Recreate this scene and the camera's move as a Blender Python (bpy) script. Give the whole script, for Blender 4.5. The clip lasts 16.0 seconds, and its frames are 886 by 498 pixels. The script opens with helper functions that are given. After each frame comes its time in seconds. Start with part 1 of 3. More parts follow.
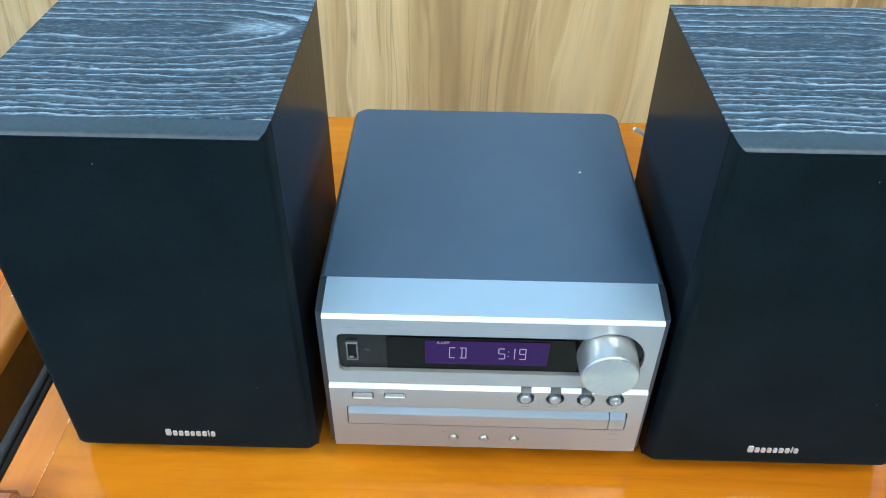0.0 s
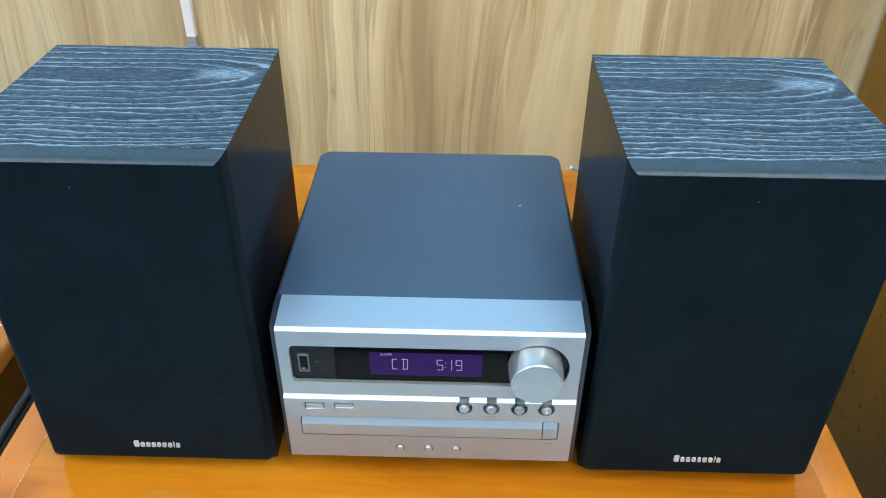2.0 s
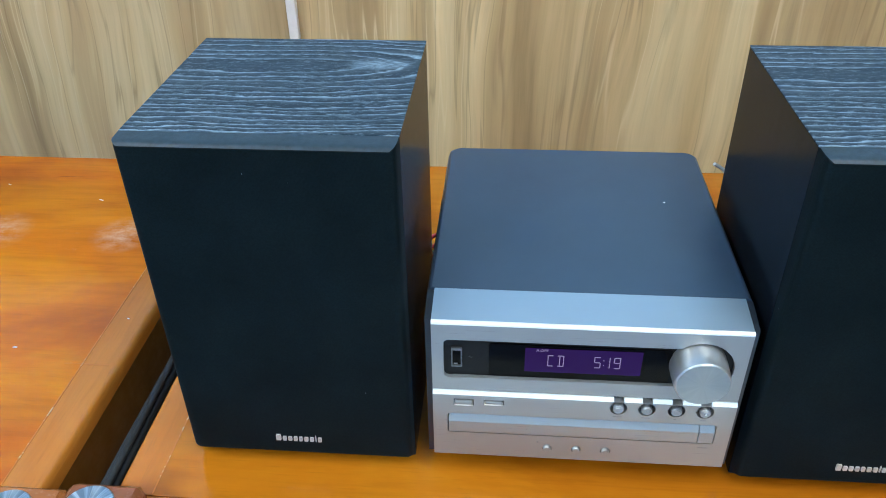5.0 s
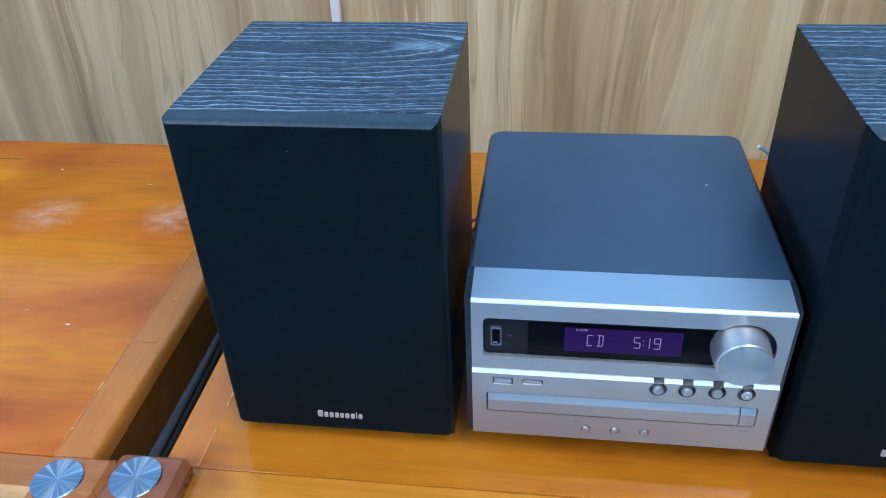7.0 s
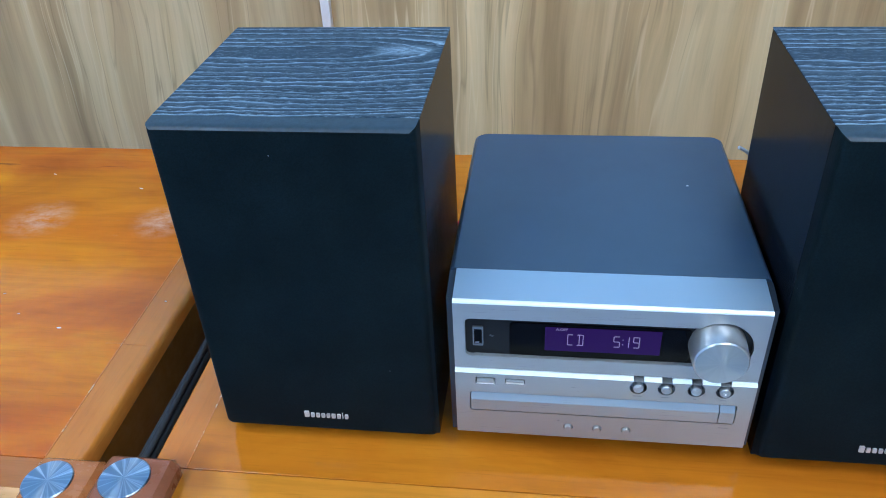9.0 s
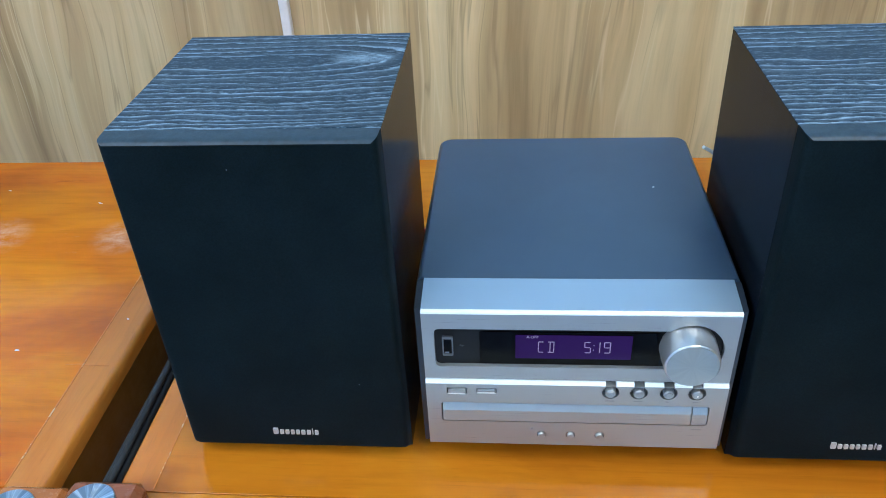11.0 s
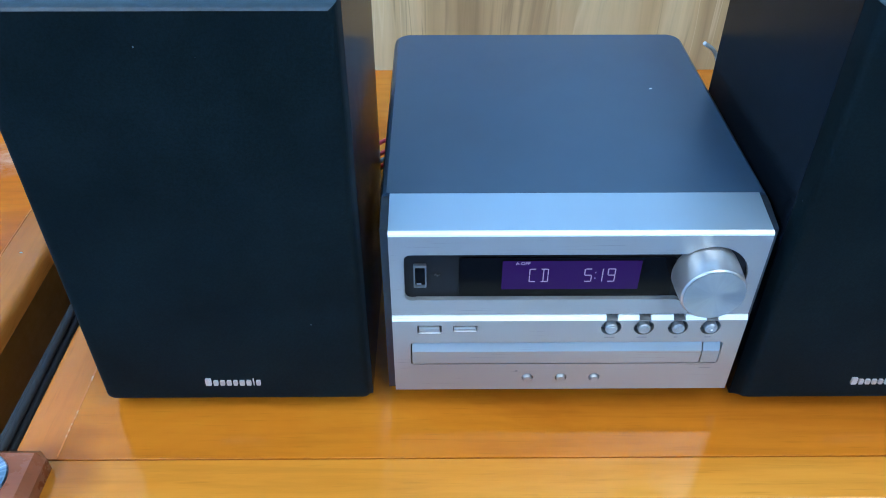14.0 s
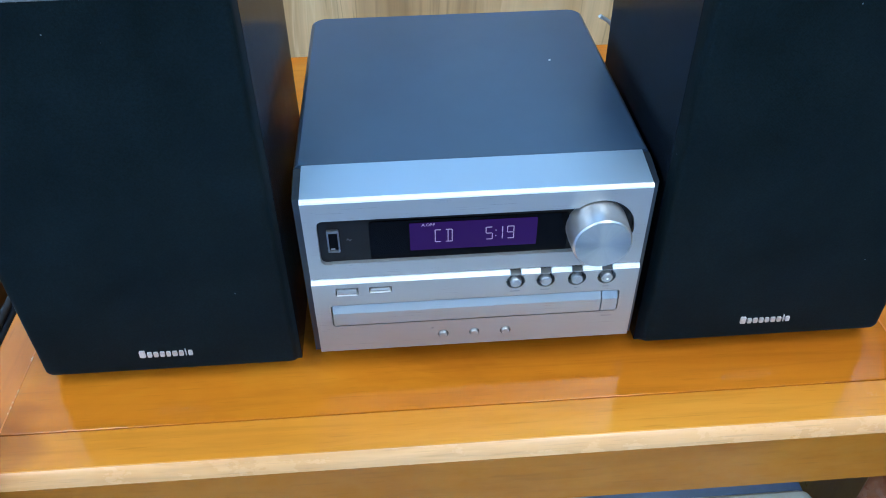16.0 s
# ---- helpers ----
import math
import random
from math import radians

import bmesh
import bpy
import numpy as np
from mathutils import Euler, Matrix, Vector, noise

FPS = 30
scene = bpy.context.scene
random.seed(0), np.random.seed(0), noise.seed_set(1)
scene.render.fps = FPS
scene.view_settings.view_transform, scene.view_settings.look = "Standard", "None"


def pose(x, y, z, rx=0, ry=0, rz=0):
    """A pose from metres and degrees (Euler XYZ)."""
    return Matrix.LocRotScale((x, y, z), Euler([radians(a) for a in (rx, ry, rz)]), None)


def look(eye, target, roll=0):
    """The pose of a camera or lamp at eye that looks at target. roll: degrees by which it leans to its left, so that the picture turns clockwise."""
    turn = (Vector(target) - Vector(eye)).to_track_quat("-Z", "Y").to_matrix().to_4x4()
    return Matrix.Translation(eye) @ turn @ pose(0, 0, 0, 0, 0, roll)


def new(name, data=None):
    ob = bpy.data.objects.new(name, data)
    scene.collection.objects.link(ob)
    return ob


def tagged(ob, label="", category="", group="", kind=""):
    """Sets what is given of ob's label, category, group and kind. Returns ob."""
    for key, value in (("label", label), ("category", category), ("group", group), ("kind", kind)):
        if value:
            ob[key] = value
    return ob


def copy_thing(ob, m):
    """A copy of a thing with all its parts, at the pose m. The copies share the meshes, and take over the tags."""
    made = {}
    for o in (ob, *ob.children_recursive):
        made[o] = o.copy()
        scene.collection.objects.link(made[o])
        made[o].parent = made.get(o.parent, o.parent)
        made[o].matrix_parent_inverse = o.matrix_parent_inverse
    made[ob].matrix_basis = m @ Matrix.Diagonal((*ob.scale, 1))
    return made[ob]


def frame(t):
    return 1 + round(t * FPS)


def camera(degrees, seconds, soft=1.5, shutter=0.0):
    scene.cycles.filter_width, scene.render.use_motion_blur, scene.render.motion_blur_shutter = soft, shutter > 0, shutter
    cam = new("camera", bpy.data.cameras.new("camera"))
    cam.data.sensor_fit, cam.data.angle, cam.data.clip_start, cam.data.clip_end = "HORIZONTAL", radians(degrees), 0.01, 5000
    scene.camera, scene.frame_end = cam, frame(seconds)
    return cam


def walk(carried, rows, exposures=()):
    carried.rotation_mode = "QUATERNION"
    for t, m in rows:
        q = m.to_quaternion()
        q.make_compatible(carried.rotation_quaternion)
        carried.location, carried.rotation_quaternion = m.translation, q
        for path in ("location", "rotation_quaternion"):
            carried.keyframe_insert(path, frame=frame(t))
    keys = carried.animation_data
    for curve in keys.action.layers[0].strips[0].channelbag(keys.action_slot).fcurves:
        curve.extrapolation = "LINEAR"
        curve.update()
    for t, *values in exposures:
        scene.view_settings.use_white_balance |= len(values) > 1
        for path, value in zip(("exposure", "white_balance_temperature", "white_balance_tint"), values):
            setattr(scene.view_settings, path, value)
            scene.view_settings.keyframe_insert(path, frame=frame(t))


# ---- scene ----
cam = camera(58.65, 16.0, soft=1.0)
PATH = [
    (0, (-0.0247, -0.3396, 1.2366), (-0.0521, 1.1977, -0.0424), 0.65),
    (0.5, (-0.0121, -0.3561, 1.2061), (-0.0700, 1.1676, -0.0882), 0.62),
    (1, (-0.0205, -0.3520, 1.1995), (-0.0878, 1.1823, -0.0816), 0.66),
    (1.5, (-0.0115, -0.3716, 1.2110), (-0.0604, 1.1989, -0.0264), 1.07),
    (2, (0.0166, -0.3983, 1.2481), (-0.0158, 1.2356, 0.0951), 0.53),
    (2.5, (0.0104, -0.4044, 1.2460), (-0.0337, 1.2582, 0.1353), 0.27),
    (3, (-0.0271, -0.4046, 1.2456), (-0.0758, 1.2632, 0.1429), 0.52),
    (3.5, (-0.0333, -0.3987, 1.2464), (-0.1190, 1.2711, 0.1489), -0.19),
    (4, (-0.0620, -0.3942, 1.2361), (-0.1662, 1.2693, 0.1308), -0.52),
    (6.5, (-0.0523, -0.4102, 1.2272), (-0.2893, 1.2175, 0.0895), -2.42),
    (7, (-0.0586, -0.4095, 1.2250), (-0.3088, 1.2171, 0.0885), -2.68),
    (7.5, (-0.0584, -0.4131, 1.2275), (-0.3174, 1.2091, 0.0868), -2.95),
    (8, (-0.0510, -0.4149, 1.2275), (-0.3139, 1.2081, 0.0887), -3.07),
    (10.5, (-0.0435, -0.4075, 1.2322), (-0.2424, 1.2312, 0.1030), -3.27),
    (11, (-0.0433, -0.4038, 1.2284), (-0.2202, 1.2346, 0.0951), -3.35),
    (11.5, (-0.0351, -0.4020, 1.2274), (-0.1823, 1.2335, 0.0857), -3.02),
    (12, (-0.0295, -0.3895, 1.2132), (-0.1329, 1.2389, 0.0566), -2.23),
    (12.5, (-0.0235, -0.3856, 1.2047), (-0.1025, 1.2323, 0.0315), -1.66),
    (13, (-0.0319, -0.3818, 1.1929), (-0.0844, 1.2173, -0.0071), -0.88),
    (13.5, (-0.0479, -0.3561, 1.1807), (-0.0705, 1.2178, -0.0531), -0.29),
    (14, (-0.0775, -0.3324, 1.1603), (-0.0659, 1.2149, -0.1068), 0.05),
    (14.5, (-0.0655, -0.3194, 1.1387), (-0.0183, 1.2113, -0.1476), 0.04),
    (15, (-0.0637, -0.3378, 1.1446), (0.0113, 1.1800, -0.1557), -0.21),
    (15.5, (-0.0604, -0.3666, 1.1539), (0.0292, 1.1534, -0.1428), -0.58),
    (16, (-0.0453, -0.3701, 1.1696), (0.0530, 1.1576, -0.1175), -0.73),
]
# the clip's camera keeps adjusting brightness and white balance: seconds, stops, kelvin, tint
EXPOSURES = [
    (0.0, 0.33, 7370, 9), (0.5, 0.1, 6170, 13), (1.0, 0.05, 6050, 13), (1.5, 0.07, 5880, 12), (2.0, 0.22, 7300, 10),
    (2.5, 0.29, 7680, 11), (3.0, 0.23, 7740, 12), (3.5, 0.18, 7600, 11), (4.0, 0.05, 7620, 11), (6.5, -0.16, 6110, 17),
    (7.0, -0.2, 6050, 17), (7.5, -0.2, 6070, 17), (8.0, -0.2, 6040, 17), (10.5, -0.14, 6450, 14), (11.0, -0.12, 6660, 14),
    (11.5, -0.12, 6220, 16), (12.0, -0.08, 6080, 16), (12.5, 0.1, 6470, 13), (13.0, 0.1, 6460, 12), (13.5, 0.0, 5880, 13),
    (14.0, -0.03, 5840, 13), (14.5, -0.05, 5620, 13), (15.0, -0.06, 5740, 13), (15.5, -0.03, 6000, 14), (16.0, 0.0, 6170, 14),
]
walk(cam, [(t, look(eye, target, roll)) for t, eye, target, roll in PATH], EXPOSURES)

T = 0.75          # height of the desk tops
WALL_Y = 0.70     # wood panelling behind the desks
PANEL_TOP = 1.12  # top of the wood panelling

# ---- world and lamps ----
world = bpy.data.worlds.new("room_air")
scene.world = world
world.use_nodes = True
world.node_tree.nodes["Background"].inputs[0].default_value = (0.75, 0.87, 1.0, 1)
world.node_tree.nodes["Background"].inputs[1].default_value = 0.02
LAMP_COLOUR, LAMP_POWER = (0.86, 0.98, 1.0), 13.8


# ---- materials ----
class Mat:
    """A node material with a Principled shader and short ways to add nodes."""

    def __init__(self, name, rough=0.5, metal=0.0, spec=0.5):
        self.m = bpy.data.materials.new(name)
        self.m.use_nodes = True
        self.t = self.m.node_tree
        self.b = self.t.nodes["Principled BSDF"]
        self.b.inputs["Roughness"].default_value = rough
        self.b.inputs["Metallic"].default_value = metal
        self.b.inputs["Specular IOR Level"].default_value = spec

    def node(self, kind, **values):
        n = self.t.nodes.new(kind)
        for key, value in values.items():
            n.inputs[key].default_value = value
        return n

    def link(self, a, b):
        self.t.links.new(a, b)

    def coords(self, scale=(1, 1, 1), shift=(0, 0, 0), turn=(0, 0, 0)):
        tc = self.t.nodes.new("ShaderNodeTexCoord")
        mp = self.t.nodes.new("ShaderNodeMapping")
        mp.inputs["Scale"].default_value = scale
        mp.inputs["Location"].default_value = shift
        mp.inputs["Rotation"].default_value = turn
        self.link(tc.outputs["Object"], mp.inputs["Vector"])
        return mp.outputs[0]

    def noise(self, vec, scale, detail=4.0, rough=0.55, distort=0.0):
        n = self.node("ShaderNodeTexNoise", Scale=scale, Detail=detail, Roughness=rough, Distortion=distort)
        if vec:
            self.link(vec, n.inputs["Vector"])
        return n.outputs[0]

    def ramp(self, fac, stops):
        r = self.t.nodes.new("ShaderNodeValToRGB")
        while len(r.color_ramp.elements) < len(stops):
            r.color_ramp.elements.new(0.5)
        for e, (at, c) in zip(r.color_ramp.elements, stops):
            e.position = at
            e.color = (*c, 1) if isinstance(c, tuple) else (c, c, c, 1)
        self.link(fac, r.inputs[0])
        return r.outputs[0]

    def mix(self, fac, a, b, mode="MIX"):
        n = self.t.nodes.new("ShaderNodeMix")
        n.data_type, n.blend_type = "RGBA", mode
        for value, socket in ((fac, n.inputs[0]), (a, n.inputs[6]), (b, n.inputs[7])):
            if isinstance(value, bpy.types.NodeSocket):
                self.link(value, socket)
            elif isinstance(value, tuple):
                socket.default_value = (*value, 1)
            else:
                socket.default_value = value
        return n.outputs[2]

    def math(self, op, a, b=0.0):
        n = self.t.nodes.new("ShaderNodeMath")
        n.operation = op
        for value, socket in ((a, n.inputs[0]), (b, n.inputs[1])):
            if isinstance(value, bpy.types.NodeSocket):
                self.link(value, socket)
            else:
                socket.default_value = value
        return n.outputs[0]

    def colour(self, c):
        if isinstance(c, tuple):
            self.b.inputs["Base Color"].default_value = (*c, 1)
        else:
            self.link(c, self.b.inputs["Base Color"])
        return self

    def rough(self, socket):
        self.link(socket, self.b.inputs["Roughness"])
        return self

    def bump(self, height, strength=0.3, distance=0.001):
        n = self.node("ShaderNodeBump", Strength=strength, Distance=distance)
        self.link(height, n.inputs["Height"])
        self.link(n.outputs[0], self.b.inputs["Normal"])
        return self


def desk_wood(name, deep, mid, light, along=(2.2, 30, 30), rough=0.11, scuff=0.25, blobs=(), spec=0.38, bands=()):
    """Lacquered hardwood with long grain, broad colour drift, dark pores and pale scuffs."""
    w = Mat(name, rough, spec=spec)
    v = w.coords(along)
    info = w.t.nodes.new("ShaderNodeObjectInfo")
    drift = w.noise(w.coords(tuple(a * 1.1 if a < 5 else a * 0.18 for a in along)), 1.3, 5, 0.55, 0.9)
    grain = w.noise(v, 3.2, 7, 0.65, 0.5)
    base = w.ramp(drift, [(0.3, deep), (0.5, mid), (0.72, light)])
    if bands:
        # boards of differing tone side by side, with wavy borders
        tc = w.t.nodes.new("ShaderNodeTexCoord")
        sep = w.t.nodes.new("ShaderNodeSeparateXYZ")
        w.link(tc.outputs["Object"], sep.inputs[0])
        sway = w.math("MULTIPLY", w.math("SUBTRACT", w.noise(w.coords((3, 9, 9)), 1.5, 4, 0.6), 0.5), 0.09)
        base = w.mix(0.75, base, w.ramp(w.math("MULTIPLY", w.math("ADD", sep.outputs[1], sway), 2.0), bands), "MULTIPLY")
        streak = w.math("MULTIPLY", w.ramp(w.noise(w.coords((9, 70, 9), (0.3, 0.1, 0)), 1.0, 4, 0.6), [(0.56, 0.0), (0.66, 1.0)]), w.ramp(w.math("MULTIPLY", sep.outputs[1], 2.0), [(0.85, 0.0), (0.875, 1.0), (0.90, 1.0), (0.92, 0.0)]))
        base = w.mix(w.math("MULTIPLY", streak, 0.7), base, (0.10, 0.022, 0.008))
    lines = w.ramp(grain, [(0.35, 0.86), (0.52, 1.0), (0.7, 1.06)])
    col = w.mix(0.85, base, lines, "MULTIPLY")
    pores = w.ramp(w.noise(w.coords((along[0] * 6, along[1] * 8, along[2] * 8)), 2.2, 3, 0.5), [(0.28, 0.65), (0.4, 1.0)])
    col = w.mix(0.35, col, pores, "MULTIPLY")
    knots = w.ramp(w.noise(w.coords((4, 14, 14)), 1.1, 2, 0.5, 0.6), [(0.72, 0.0), (0.8, 1.0)])
    col = w.mix(w.math("MULTIPLY", knots, 0.55 if scuff else 0.0), col, (deep[0] * 0.45, deep[1] * 0.35, deep[2] * 0.4))
    tone = w.math("ADD", w.math("MULTIPLY", info.outputs["Random"], 0.16), 0.92)
    col = w.mix(1.0, col, tone, "MULTIPLY")
    if scuff:
        worn = w.ramp(w.noise(w.coords((9, 12, 12), (3.1, 1.7, 0)), 1.4, 8, 0.75), [(0.66, 0.0), (0.8, 1.0)])
        col = w.mix(w.math("MULTIPLY", worn, scuff), col, (0.75, 0.55, 0.42))
    for bx, by, br in blobs:
        tc = w.t.nodes.new("ShaderNodeTexCoord")
        far = w.t.nodes.new("ShaderNodeVectorMath")
        far.operation = "DISTANCE"
        w.link(tc.outputs["Object"], far.inputs[0])
        far.inputs[1].default_value = (bx, by, T)
        fall = w.ramp(w.math("DIVIDE", far.outputs["Value"], br), [(0.25, 1.0), (1.0, 0.0)])
        patch = w.ramp(w.noise(w.coords((40, 60, 40)), 1.0, 6, 0.75), [(0.38, 0.0), (0.62, 1.0)])
        col = w.mix(w.math("MULTIPLY", w.math("MULTIPLY", fall, patch), 0.38), col, (0.74, 0.56, 0.48))
    w.colour(col)
    w.rough(w.ramp(w.noise(w.coords((6, 10, 10)), 3.0, 6, 0.7), [(0.3, rough * 0.7), (0.7, rough * 1.7)]))
    w.bump(grain, 0.06, 0.0006)
    return w.m


M_DESK = desk_wood("lacquered_desk_wood", (0.42, 0.115, 0.007), (0.56, 0.172, 0.010), (0.64, 0.24, 0.018))
M_DESK_STRIP = desk_wood("lacquered_strip_wood", (0.48, 0.156, 0.012), (0.58, 0.212, 0.020), (0.66, 0.28, 0.036))
M_DESK_SIDE = desk_wood("lacquered_side_strip_wood", (0.46, 0.14, 0.020), (0.57, 0.185, 0.028), (0.63, 0.23, 0.04), along=(30, 2.2, 30))
M_DESK_LEFT = desk_wood("lacquered_reddish_desk_wood", (0.38, 0.082, 0.004), (0.58, 0.148, 0.004), (0.70, 0.250, 0.007), scuff=0.3, spec=0.32, bands=((0.0, (0.80, 0.62, 0.8)), (0.06, (1.0, 1.15, 1.0)), (0.16, (1.02, 1.2, 1.0)), (0.26, (0.97, 0.95, 1.0)), (0.60, (0.98, 0.98, 1.0)), (0.74, (1.08, 1.35, 1.0)), (0.80, (1.0, 1.2, 1.0)), (0.86, (0.84, 0.72, 1.3))), blobs=((0.2135, 0.309, 0.045), (0.3645, 0.312, 0.04)))
# edge wood made paler because the rounding faces the light
M_EDGE = desk_wood("light_facing_edge_wood", (0.56, 0.25, 0.075), (0.66, 0.33, 0.125), (0.74, 0.42, 0.20), rough=0.22)
M_LEFT_STRIP = desk_wood("reddish_strip_wood", (0.36, 0.11, 0.022), (0.43, 0.14, 0.030), (0.50, 0.18, 0.042))
M_APRON = desk_wood("apron_wood", (0.29, 0.085, 0.004), (0.37, 0.125, 0.006), (0.42, 0.155, 0.009), along=(2.2, 16, 16), rough=0.45, scuff=0.0, spec=0.25)
M_WALNUT = desk_wood("brown_post_wood", (0.17, 0.050, 0.022), (0.25, 0.080, 0.036), (0.31, 0.11, 0.055), along=(3, 40, 40), rough=0.25, scuff=0.15)
M_POST_ORANGE = desk_wood("orange_brown_post_wood", (0.28, 0.085, 0.026), (0.38, 0.125, 0.038), (0.45, 0.165, 0.055), along=(3, 40, 40), rough=0.2, scuff=0.15)
M_CABINET = desk_wood("brown_cabinet_wood", (0.24, 0.105, 0.012), (0.29, 0.135, 0.016), (0.33, 0.16, 0.022), along=(30, 30, 2.2), rough=0.3, scuff=0.0)
# shade inside the desk gap is put into this wood's darker colour
M_RAIL = desk_wood("shaded_rail_wood", (0.12, 0.040, 0.003), (0.15, 0.052, 0.004), (0.18, 0.065, 0.005), along=(30, 2.2, 30), rough=0.4, scuff=0.0)


def seam_filler():
    """Pale crumbled filler in a seam, broken up along its length so that the wood shows between."""
    w = Mat("pale_seam_filler", 0.5)
    gaps = w.ramp(w.noise(w.coords((70, 70, 70), (0.4, 0.2, 0)), 1.0, 3, 0.7), [(0.58, 0.0), (0.66, 1.0)])
    w.colour(w.mix(gaps, (0.58, 0.175, 0.016), (0.70, 0.47, 0.25)))
    return w.m


M_FILLER = seam_filler()


def wall_wood(name, tone):
    """Matt beige wood laminate: upright streaks of differing tone, fine grain and thin dark veins."""
    w = Mat(name, 0.42, spec=0.35)
    sway = w.noise(w.coords((4, 4, 1.9)), 1.0, 2, 0.45)
    tc = w.t.nodes.new("ShaderNodeTexCoord")
    sep = w.t.nodes.new("ShaderNodeSeparateXYZ")
    w.link(tc.outputs["Object"], sep.inputs[0])
    x = w.math("ADD", sep.outputs[0], w.math("MULTIPLY", w.math("SUBTRACT", sway, 0.5), 0.08))
    x = w.math("ADD", x, w.math("MULTIPLY", sep.outputs[2], -0.035))
    com = w.t.nodes.new("ShaderNodeCombineXYZ")
    w.link(x, com.inputs[0])
    w.link(w.math("MULTIPLY", sep.outputs[2], 0.045), com.inputs[2])
    at = com.outputs[0]
    broad = w.noise(at, 15, 2, 0.5, 0.2)
    mid = w.noise(at, 46, 4, 0.6, 0.15)
    fine = w.noise(at, 190, 4, 0.65)
    col = w.ramp(broad, [(0.32, (0.42, 0.28, 0.145)), (0.45, (0.57, 0.395, 0.215)), (0.55, (0.65, 0.465, 0.26)), (0.66, (0.76, 0.58, 0.35))])
    col = w.mix(0.8, col, w.ramp(mid, [(0.32, 0.74), (0.45, 0.95), (0.58, 1.0), (0.70, 1.12)]), "MULTIPLY")
    col = w.mix(0.28, col, w.ramp(fine, [(0.32, 0.74), (0.5, 1.0), (0.7, 1.1)]), "MULTIPLY")
    vein = w.math("ABSOLUTE", w.math("SUBTRACT", w.noise(at, 26, 3, 0.5, 0.3), 0.5))
    keep = w.ramp(w.noise(w.coords((8, 8, 3)), 1.0, 2, 0.5), [(0.42, 0.0), (0.56, 1.0)])
    line = w.math("MULTIPLY", w.ramp(vein, [(0.0, 1.0), (0.018, 0.0)]), keep)
    col = w.mix(w.math("MULTIPLY", line, 0.42), col, (0.22, 0.135, 0.070))
    pale = w.math("ABSOLUTE", w.math("SUBTRACT", w.noise(at, 33, 2, 0.5, 0.25), 0.47))
    seen = w.ramp(w.noise(w.coords((9, 9, 2.2), (2.3, 0, 0.7)), 1.0, 2, 0.5), [(0.46, 0.0), (0.60, 1.0)])
    col = w.mix(w.math("MULTIPLY", w.math("MULTIPLY", w.ramp(pale, [(0.0, 1.0), (0.02, 0.0)]), seen), 0.6), col, (0.82, 0.66, 0.43))
    w.colour(w.mix(1.0, col, (tone, tone * 0.965, tone * 0.925), "MULTIPLY"))
    w.bump(mid, 0.05, 0.0005)
    return w.m


M_WALL_WOOD = wall_wood("beige_wall_laminate", 1.0)
# same laminate, darkened for the weaker light on the left of the wall
M_WALL_WOOD_DIM_LIT = wall_wood("dim_lit_beige_wall_laminate", 0.82)


def plain(name, colour, rough=0.5, metal=0.0, spec=0.5, grain=0.06, scale=60.0, bump=0.0, bump_scale=900.0):
    """Paint, plastic or metal with slight uneven tone, gloss and relief."""
    w = Mat(name, rough, metal, spec)
    n = w.noise(w.coords(), scale, 6, 0.65)
    lo, hi = tuple(c * (1 - grain) for c in colour), tuple(min(1, c * (1 + grain)) for c in colour)
    w.colour(w.ramp(n, [(0.3, lo), (0.7, hi)]))
    w.rough(w.ramp(w.noise(w.coords(), scale * 0.4, 5, 0.7), [(0.3, rough * 0.88), (0.7, min(1, rough * 1.15))]))
    if bump:
        w.bump(w.noise(w.coords(), bump_scale, 2, 0.5), bump, 0.0004)
    return w.m


M_PAINT = plain("pale_cool_wall_paint", (0.44, 0.66, 0.86), 0.7, bump=0.1, bump_scale=300)
M_CEILING = plain("white_ceiling_paint", (0.80, 0.82, 0.84), 0.8)
M_FLOOR = plain("blue_grey_floor_vinyl", (0.14, 0.22, 0.38), 0.45, grain=0.15, scale=25)
M_TRIM = plain("pinkish_white_trunking", (0.78, 0.70, 0.68), 0.35)
M_TRIM_END = plain("grey_trunking_end", (0.28, 0.25, 0.27), 0.4)
# lid colour holds the bluish reflection from above, so it outshines the case sides
M_TOP = plain("dark_steel_blue_reflection", (0.030, 0.062, 0.107), 0.34, spec=0.62, grain=0.05, scale=30, bump=0.06, bump_scale=2500)
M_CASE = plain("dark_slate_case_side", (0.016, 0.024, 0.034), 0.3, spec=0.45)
M_BLACK_GLASS = plain("black_display_window", (0.0015, 0.0015, 0.0022), 0.07, spec=0.10, grain=0.02)
M_SMOKE = plain("smoky_window_surround", (0.011, 0.0115, 0.013), 0.18, spec=0.16)
M_BLACK = plain("black_plastic", (0.012, 0.013, 0.016), 0.4)
M_WELL = plain("dark_button_well", (0.13, 0.145, 0.165), 0.35, metal=0.3)
# paler blue-grey copy of the grille: overhead light put into the colour
M_GRILLE_TOPLIT = plain("toplit_grille_tone", (0.020, 0.040, 0.057), 0.45, spec=0.45, grain=0.25, scale=240, bump=0.2, bump_scale=1500)
M_CABLE = plain("black_cable_rubber", (0.010, 0.012, 0.014), 0.6, spec=0.2, grain=0.2)
M_CABLE_GREY = plain("grey_cable_sheath", (0.030, 0.036, 0.042), 0.6, spec=0.2)
M_RED = plain("red_wire_sheath", (0.80, 0.05, 0.10), 0.35)
M_WHITE_WIRE = plain("white_wire_sheath", (0.80, 0.82, 0.84), 0.35)
